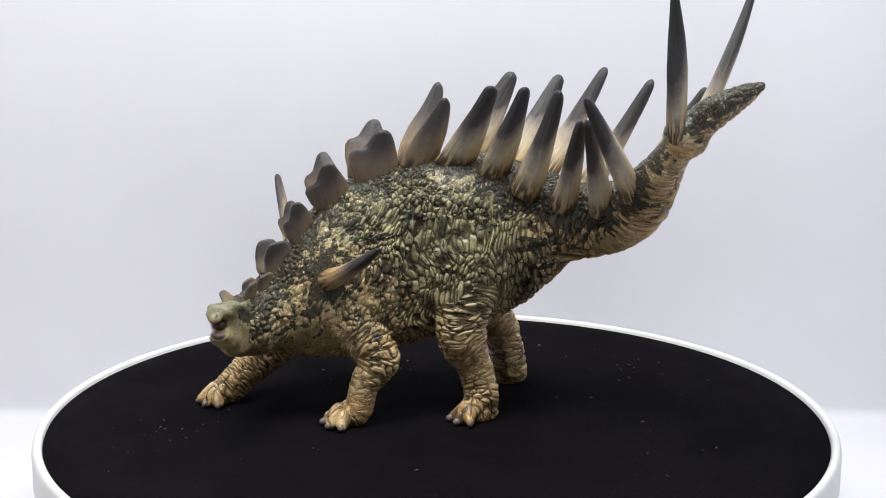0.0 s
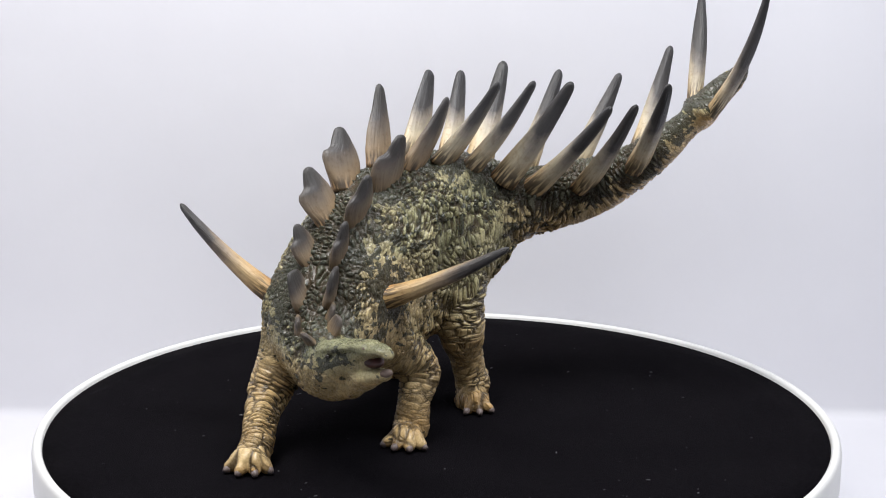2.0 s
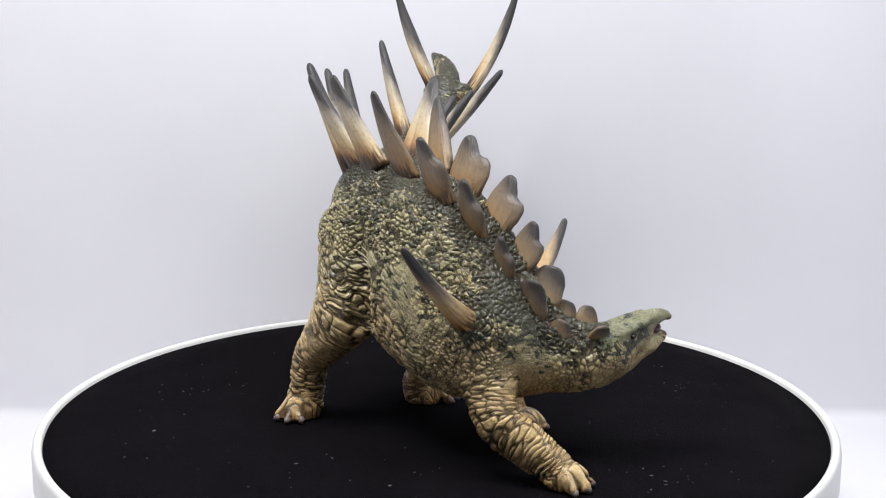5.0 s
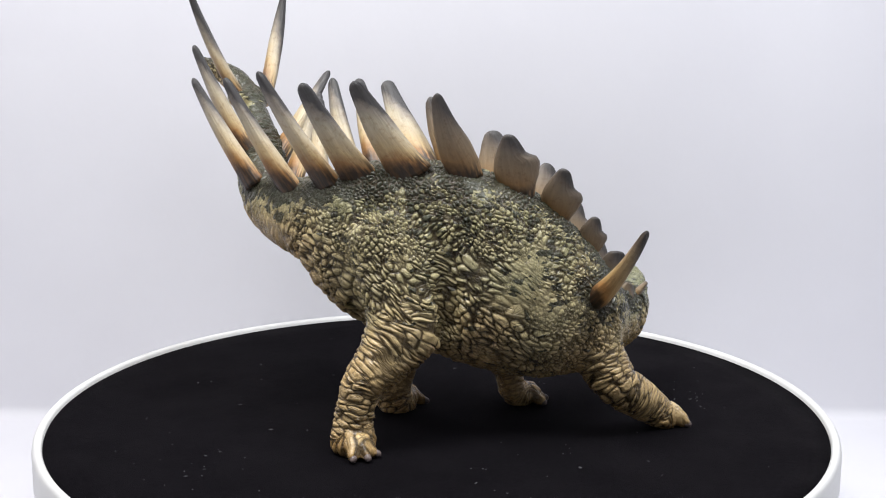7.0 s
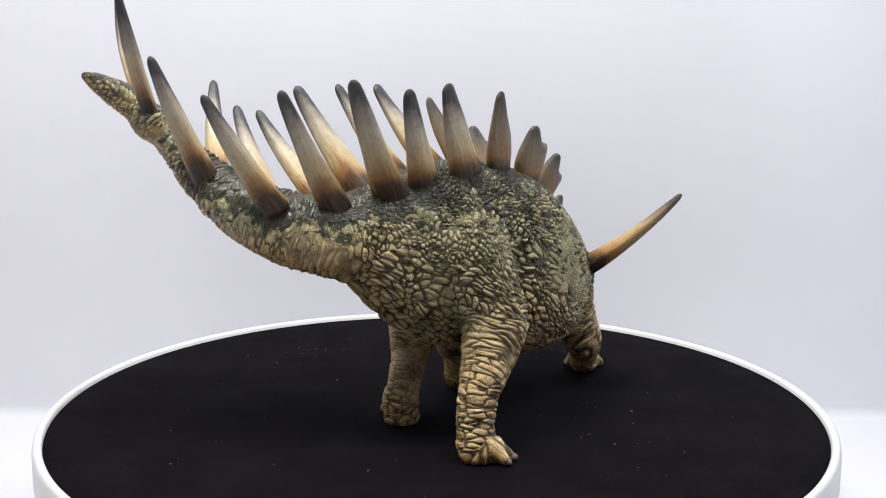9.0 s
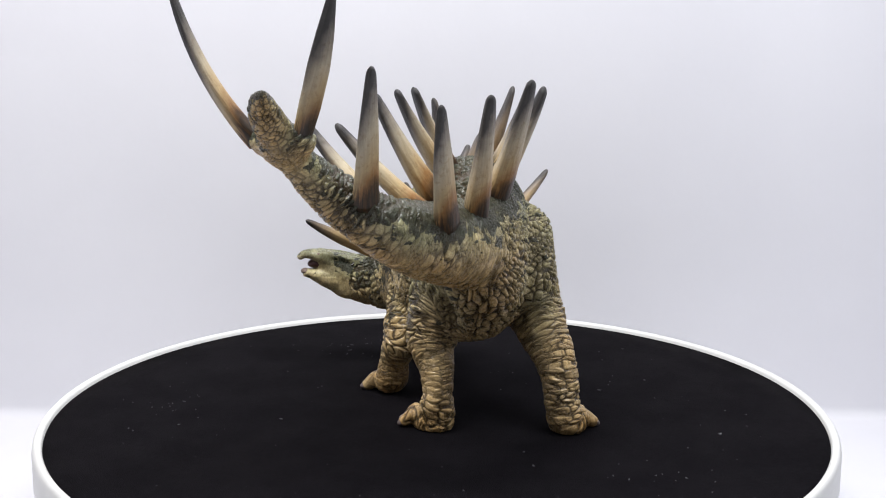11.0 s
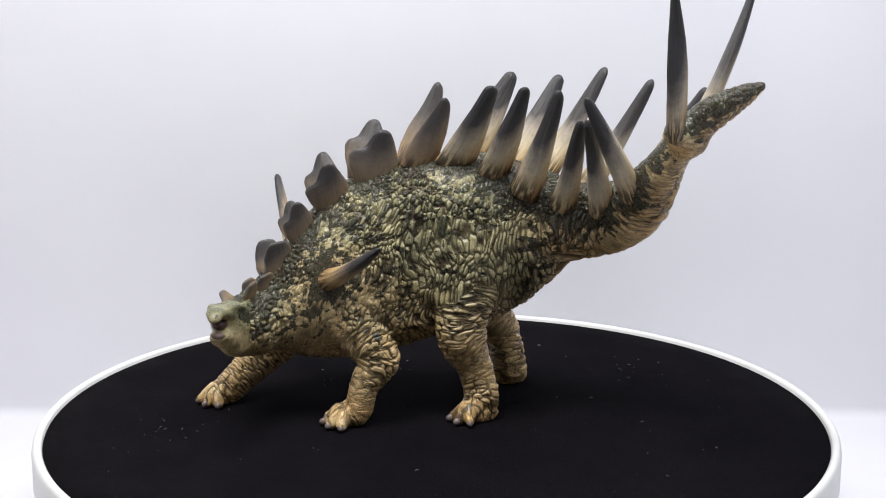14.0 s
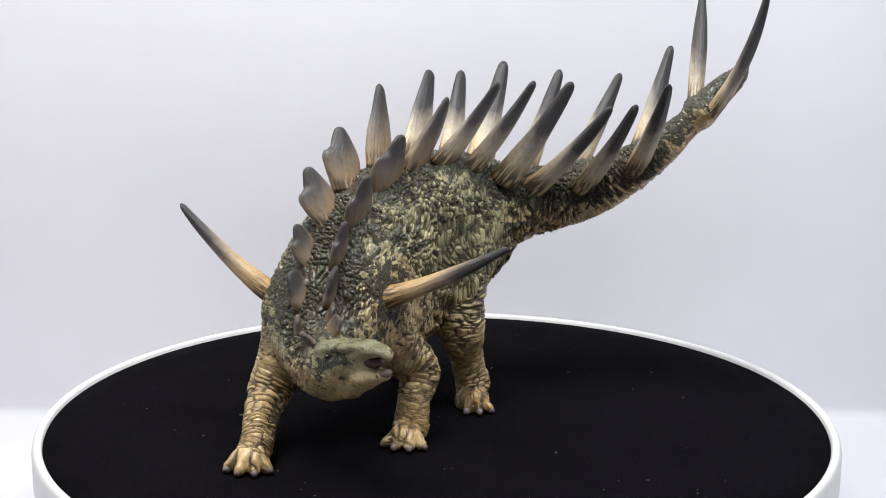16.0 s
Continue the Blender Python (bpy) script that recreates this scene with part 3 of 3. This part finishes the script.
            g = np.where((middle > 0)[:, None], slant, np.where(thigh[:, None], upright, leaning))
            ridge = ((np.abs(middle) < 0.0065) & (z > 0.05))[:, None]
            g = np.where(ridge, crest, g) + np.where(ridge, 0.35, 1.0) * np.stack([1.5 * warp, 0.8 * weft, 0.5 * warp], 1)
        grid[m] = g + 17.0 * i
    gap, tint = scale_cells(grid)
    relief = np.clip(0.70 + 0.70 * waves(81, p, 260.0, 2), 0.28, 1.0)
    limb = V([n in LEGS for n in names])[kind]
    relief = np.where(limb, np.clip(0.85 * relief + 0.08, 0, 0.85), relief)
    haunch = (kind == 0) & (p[:, 0] > -0.012) & (p[:, 2] < 0.068)
    relief = np.where(haunch, np.clip(0.55 + 0.6 * relief, 0, 1.1), relief)
    shoulder = np.clip((-0.022 - p[:, 0]) / 0.01, 0, 1) * np.clip((p[:, 2] - 0.016) / 0.006, 0, 1)
    relief = relief * (1 - 0.3 * shoulder)
    relief = np.where(own == names.index("head"), 0.22 * relief, relief)
    relief = np.where((np.abs(p[:, 1] - spine) < 0.0065) & (normal[:, 2] > 0.2) & (own == 0), 1.0, relief)
    bead = ease(gap, 0.0, 0.42)
    low = np.clip(p[:, 2] / 0.002, 0, 1)
    p = p + normal * (((bead - 0.7) * 0.00082 * relief + fold * 0.00022) * low * size)[:, None]
    hollow = (1 - ease(gap, 0.04, np.where(limb, 0.22, 0.27))) * np.clip(relief * np.where(limb, 1.5, 1.15), 0, 1)
    # where the paint changes: dark back, warm belly and feet
    height = p[:, 2]
    back = np.clip(normal[:, 2] * 0.45 + (height - 0.045) * 11, -0.6, 0.8)
    mottle = waves(90, p, 120.0, 2)
    warm = np.clip(0.42 - (height - 0.036) * 20 - normal[:, 2] * 0.35 + 0.4 * mottle, 0, 1)
    rear = np.clip((p[:, 0] - 0.026) / 0.012, 0, 1)
    warm = warm * (1 - rear) + rear * np.clip(0.35 - normal[:, 2] * 1.0 + 0.35 * mottle, 0, 1)
    back = back * (1 - rear) + rear * np.clip(0.7 + normal[:, 2] * 2.3 - normal[:, 0] * 0.4 - normal[:, 1] * 1.0, -0.7, 2.2)
    roots = V([r[0] for r in PLATES[4:]] + [r[0] for r in SPIKES] + [(-0.0323, -0.0099, 0.0462), (-0.0471, 0.0270, 0.0455)])
    near = np.min(np.linalg.norm(p[:, None, :] - roots[None], axis=2), axis=1)
    back = back + 2.0 * np.exp(-(near / 0.0078) ** 4)
    isleg = V([n in LEGS for n in names])[own]
    back = back - 0.9 * isleg * np.clip((np.where(p[:, 0] < -0.015, 0.030, 0.038) - height) / 0.012, 0, 1)
    warm = np.where(isleg, np.maximum(warm, np.clip((0.038 - height) / 0.014, 0, 1) * 0.95), warm)
    ishead = own == names.index("head")
    back = np.where(ishead, np.where((p[:, 1] > -0.0235) & (p[:, 2] > 0.0325 - (p[:, 1] + 0.015) * 0.5), 0.55, -0.6), back)
    strip = np.exp(-((p[:, 1] - spine) / 0.007) ** 4) * (normal[:, 2] > 0.2)
    back = back + 0.5 * strip
    # speckled dark saddle down the right side of the spine, dark side of the neck
    saddle = np.exp(-((p[:, 1] - spine) / 0.017) ** 4) * (p[:, 1] > spine) * (p[:, 2] > 0.045) * (1 - rear)
    back = back + 0.55 * saddle
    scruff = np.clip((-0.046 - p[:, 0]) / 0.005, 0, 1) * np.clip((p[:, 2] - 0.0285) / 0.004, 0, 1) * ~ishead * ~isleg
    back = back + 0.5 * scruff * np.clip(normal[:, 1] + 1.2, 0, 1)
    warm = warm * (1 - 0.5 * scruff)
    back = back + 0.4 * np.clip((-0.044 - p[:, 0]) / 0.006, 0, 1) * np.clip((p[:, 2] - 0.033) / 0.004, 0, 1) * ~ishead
    # left flank: denser dark paint, part of it painted in for shade there
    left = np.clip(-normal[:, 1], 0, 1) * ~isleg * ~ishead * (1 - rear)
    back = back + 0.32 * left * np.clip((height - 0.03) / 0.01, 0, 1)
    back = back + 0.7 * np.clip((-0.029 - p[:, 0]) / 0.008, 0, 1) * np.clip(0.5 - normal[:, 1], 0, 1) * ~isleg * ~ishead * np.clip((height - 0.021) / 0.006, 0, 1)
    stripe = ishead * np.exp(-((p[:, 2] - 0.0358 + (p[:, 1] + 0.0213) * 0.25) / (0.0026 + 0.0008 * mottle)) ** 2) * np.clip((p[:, 1] + 0.0250) / 0.005, 0, 1) * np.abs(normal[:, 0])
    back = back + 2.0 * stripe
    jowl = np.clip((0.0345 - p[:, 2]) / 0.003, 0, 1) * np.clip((-0.046 - p[:, 0]) / 0.006, 0, 1) * ~isleg
    warm = np.maximum(warm, 0.6 * jowl)
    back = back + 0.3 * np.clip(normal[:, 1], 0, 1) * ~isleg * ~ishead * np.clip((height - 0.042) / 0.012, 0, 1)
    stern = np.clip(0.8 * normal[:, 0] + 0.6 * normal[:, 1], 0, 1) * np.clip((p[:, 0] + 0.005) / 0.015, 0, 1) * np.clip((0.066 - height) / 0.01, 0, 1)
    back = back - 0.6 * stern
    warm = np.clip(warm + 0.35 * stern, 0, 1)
    crown = (ishead * np.clip(0.5 + (p[:, 2] - 0.0365 + (p[:, 1] + 0.025) * 0.35 + 0.001 * mottle) / 0.006, 0, 1) * 0.85).astype(np.float32)
    # ochre wash on the feet, the throat and under the tail
    ochre = np.clip((0.012 - height) / 0.010, 0, 1) + 0.35 * isleg * np.clip((0.042 - height) / 0.012, 0, 1) + 0.5 * np.clip(-normal[:, 2] - 0.2, 0, 1) + rear * np.clip(-normal[:, 2] - 0.1, 0, 1) + jowl * np.clip(-normal[:, 2], 0, 1)
    ochre = np.clip(ochre * (0.6 + 0.5 * waves(95, p, 350.0, 2)), 0, 1).astype(np.float32)
    beading = np.where(ishead, 0.55, 1.0).astype(np.float32)
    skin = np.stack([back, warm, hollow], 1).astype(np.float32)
    face_own = own[quads[:, 0]]
    labels = {"body": "olive hide with dark green blotches", "tail": "upswept tail with dark blotched top", "head": "grey-green beaked head with open mouth"}
    made = {}
    vn = np.zeros_like(p)
    fn = np.cross(p[quads[:, 2]] - p[quads[:, 0]], p[quads[:, 3]] - p[quads[:, 1]])
    for c in range(4):
        np.add.at(vn, quads[:, c], fn)
    vn /= np.linalg.norm(vn, axis=1)[:, None] + 1e-12
    for i, n in enumerate(names):
        q = quads[face_own == i]
        used, inv = np.unique(q, return_inverse=True)
        me = bpy.data.meshes.new(n)
        me.from_pydata(p[used].tolist(), [], inv.reshape(-1, 4).tolist())
        me.attributes.new("skin", "FLOAT_VECTOR", "POINT").data.foreach_set("vector", skin[used].ravel())
        me.attributes.new("grid", "FLOAT_VECTOR", "POINT").data.foreach_set("vector", grid[used].astype(np.float32).ravel())
        me.attributes.new("crown", "FLOAT", "POINT").data.foreach_set("value", crown[used])
        me.attributes.new("ochre", "FLOAT", "POINT").data.foreach_set("value", ochre[used])
        me.attributes.new("tint", "FLOAT", "POINT").data.foreach_set("value", tint[used].astype(np.float32))
        me.attributes.new("beading", "FLOAT", "POINT").data.foreach_set("value", beading[used])
        plain_name = n.replace("_left", "").replace("_right", "")
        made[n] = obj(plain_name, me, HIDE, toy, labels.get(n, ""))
        me.normals_split_custom_set_from_vertices(vn[used].tolist())
    return toy, made


TOY, SKIN = dinosaur()


def horn(name, root, tip, wide, thick, spine, mat, parent, sag=(0, 0, 0), profile=None, label="", sink=0.0025):
    """A spike or plate from root to tip. wide lies along the spine's direction; profile gives the width along the length."""
    root, tip = Vector(root), Vector(tip)
    up = (tip - root).normalized()
    root = root - up * sink
    spine = Vector(spine)
    lengthwise = (spine - up * spine.dot(up)).normalized()
    cross = up.cross(lengthwise).normalized()
    mid = (root + tip) / 2 + Vector(sag)
    n, seg = 22, 20
    bm = bmesh.new()
    al = bm.verts.layers.float.new("along")
    gr = bm.verts.layers.float_vector.new("grain")
    sh = bm.verts.layers.float.new("facing_along")
    span = (tip - root).length
    rings = []
    rnd = random.Random(int(abs(root.x * 1e5) + abs(root.y * 1e5)))
    ph = rnd.uniform(0, 6.28)
    for t in [0.95 * k / n for k in range(n)] + [0.95, 0.965, 0.978, 0.988, 0.995, 1.0]:
        c = root * (1 - t) ** 2 + mid * 2 * t * (1 - t) + tip * t * t
        front, rear = profile(t)
        cap = math.sqrt(max(0.0, 1 - max(0.0, (t - 0.95) / 0.05) ** 2))
        h = thick * ((1 - t) ** 0.75 * 0.7 + 0.3) * max(cap, 0.08)
        ring = []
        for j in range(seg):
            a = 2 * math.pi * j / seg
            ca, sa = math.cos(a), math.sin(a)
            groove = 1 + 0.045 * math.sin(5 * a + ph + 2 * t) + 0.03 * math.sin(9 * t + ph)
            w = wide * (rear if ca > 0 else front) * max(cap, 0.08)
            pt = c + lengthwise * (w * ca * groove) + cross * (h * sa * groove)
            v = bm.verts.new(pt)
            v[al] = t
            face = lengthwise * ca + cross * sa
            # tip colour reaches lower on faces turned to the front and left
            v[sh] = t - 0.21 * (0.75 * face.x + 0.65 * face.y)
            v[gr] = (ca * 4.6 + ph * 5, sa * 4.6, t * span * 160)
            ring.append(v)
        rings.append(ring)
    for a, b in zip(rings, rings[1:]):
        for j in range(seg):
            bm.faces.new((a[j], a[(j + 1) % seg], b[(j + 1) % seg], b[j]))
    bm.faces.new(rings[-1])
    bm.faces.new(rings[0][::-1])
    bmesh.ops.recalc_face_normals(bm, faces=bm.faces)
    return obj(name, bm, mat, parent, label)


def curve(stops):
    xs, ys = zip(*stops)
    return lambda t: float(np.interp(t, xs, ys))


LEAF_FRONT = curve([(0, 0.72), (0.15, 0.86), (0.32, 1.12), (0.50, 1.20), (0.60, 1.08), (0.67, 0.66), (0.80, 0.54), (0.92, 0.40), (1, 0.22)])
LEAF_REAR = curve([(0, 0.72), (0.2, 0.85), (0.45, 0.90), (0.65, 0.74), (0.85, 0.48), (1, 0.20)])
BLADE_FRONT = curve([(0, 0.85), (0.2, 0.95), (0.45, 0.80), (0.7, 0.50), (0.88, 0.33), (1, 0.18)])
BLADE_REAR = curve([(0, 0.80), (0.3, 0.84), (0.6, 0.68), (0.8, 0.50), (0.93, 0.36), (1, 0.18)])
SICKLE = curve([(0, 1.10), (0.12, 1.02), (0.3, 0.90), (0.55, 0.74), (0.8, 0.54), (0.93, 0.42), (1, 0.30)])
OVAL = curve([(0, 0.75), (0.3, 1.0), (0.6, 1.0), (0.85, 0.75), (1, 0.45)])


SPEAR = curve([(0, 1.05), (0.12, 0.98), (0.3, 0.82), (0.55, 0.66), (0.8, 0.46), (0.95, 0.30), (1, 0.24)])
HORN = curve([(0, 0.60), (0.08, 0.86), (0.25, 1.0), (0.5, 0.96), (0.7, 0.74), (0.85, 0.48), (0.95, 0.30), (1, 0.2)])


def spear(t):
    return SPEAR(t), SPEAR(t)


def long_horn(t):
    return HORN(t), HORN(t)


def leaf(t):
    """Broad plate with a shoulder on its front edge."""
    return LEAF_FRONT(t), LEAF_REAR(t)


def blade(t):
    return BLADE_FRONT(t), BLADE_REAR(t)


def sickle(t):
    return SICKLE(t), SICKLE(t)


def oval(t):
    return OVAL(t), OVAL(t)


for i, (root, tip, wide, thick, spine) in enumerate(PLATES):
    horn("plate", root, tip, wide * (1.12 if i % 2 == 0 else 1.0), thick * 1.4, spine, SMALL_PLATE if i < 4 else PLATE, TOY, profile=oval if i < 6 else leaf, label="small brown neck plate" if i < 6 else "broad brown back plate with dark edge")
for i, (root, tip, wide, thick) in enumerate(SPIKES):
    d = Vector(tip) - Vector(root)
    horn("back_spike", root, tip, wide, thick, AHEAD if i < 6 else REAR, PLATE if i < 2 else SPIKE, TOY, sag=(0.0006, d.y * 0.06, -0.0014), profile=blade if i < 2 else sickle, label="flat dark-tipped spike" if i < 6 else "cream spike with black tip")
horn("tail_spike", (0.0606, -0.0600, 0.0950), (0.0553, -0.0800, 0.1345), 0.0027, 0.0025, (1, 0, 0), TAIL_SPIKE, TOY, sag=(0.0008, -0.0050, -0.0035), profile=long_horn, sink=0.001, label="long curved black-tipped tail spike")
horn("tail_spike", (0.0680, -0.0503, 0.0960), (0.0838, -0.0437, 0.1345), 0.0028, 0.0025, (0, 1, 0), TAIL_SPIKE, TOY, sag=(0.0018, 0.0005, -0.002), profile=long_horn, sink=0.001, label="long curved black-tipped tail spike")
horn("shoulder_spike", (-0.0323, -0.0099, 0.0462), (-0.0161, -0.0386, 0.0610), 0.0033, 0.0031, (0, 0, 1), SHOULDER_SPIKE, TOY, sag=(-0.0005, -0.001, -0.0020), profile=spear, label="long curved shoulder spike with dark tip", sink=0.004)
horn("shoulder_spike", (-0.0471, 0.0270, 0.0455), (-0.0560, 0.0537, 0.0690), 0.0033, 0.0031, (0, 0, 1), SHOULDER_SPIKE, TOY, sag=(-0.0005, 0.001, -0.0026), profile=spear, label="long curved shoulder spike with dark tip", sink=0.004)


def ball(name, place, radii, mat, parent, turn=0.0, label="", pitch=0.0):
    bm = bmesh.new()
    m = Matrix.Translation(place) @ Matrix.Rotation(turn, 4, "Z") @ Matrix.Rotation(pitch, 4, "Y") @ Matrix.Diagonal((*radii, 1))
    bmesh.ops.create_uvsphere(bm, u_segments=16, v_segments=10, radius=1, matrix=m)
    return obj(name, bm, mat, parent, label)


for name in FEET:
    for x, y, a in toes(name):
        ball("toenail", (x + 0.0004 * math.cos(a), y + 0.0004 * math.sin(a), 0.0015), (0.0017, 0.0011, 0.0012), NAIL, SKIN[name], a, "rounded grey-brown toenail", 0.25)

for sx in (-1, 1):
    ball("eye", (-0.0622 + sx * 0.0054, -0.0172, 0.0372), (0.0007, 0.0008, 0.0006), EYE, SKIN["head"], label="small glossy dark eye")
for sx in (-1, 1):
    ball("nostril", (-0.0630 + sx * 0.0031, -0.0283, 0.0408), (0.0005, 0.0012, 0.0006), MOUTH, SKIN["head"], label="dark slit of a nostril")
ball("mouth", (-0.0630, -0.0290, 0.0370), (0.0024, 0.0034, 0.0018), MOUTH, SKIN["head"], label="reddish brown inside of the mouth")
ball("lower_beak", (-0.0628, -0.0333, 0.0345), (0.0021, 0.0015, 0.0011), BEAK, SKIN["head"], label="dull pinkish brown beak tip")


# ---- what moves: the platter and the toy on it turn together ----
TURN = [
    (0.0, 0.0), (0.5, 12.46), (1.0, 25.78), (1.5, 37.89), (2.0, 51.35), (2.5, 62.7),
    (3.0, 76.29), (3.5, 88.04), (4.0, 101.82), (4.5, 113.76), (5.0, 127.32), (5.2, 132.99),
    (5.55, 141.98), (5.9, 150.97), (6.25, 159.96), (6.6, 168.95), (6.95, 177.94), (7.3, 186.93),
    (7.5, 191.67), (8.0, 205.56), (8.2, 210.96), (8.55, 219.93), (8.9, 228.9), (9.25, 237.88),
    (9.6, 246.85), (9.95, 255.82), (10.3, 264.79), (10.5, 270.04), (11.0, 283.31), (11.5, 295.94),
    (12.0, 309.36), (12.5, 321.64), (13.0, 334.87), (13.5, 346.89), (14.0, 360.04), (14.5, 372.85),
    (15.0, 385.57), (15.5, 398.01), (16.0, 411.2),
]


def motions():
    rows = [(t, pose(0, 0, 0, 0, 0, deg)) for t, deg in TURN]
    walk(TOY, rows)
    up = -turntable.location.z
    walk(platter, [(t, pose(0, 0, up, 0, 0, deg)) for t, deg in TURN])


motions()
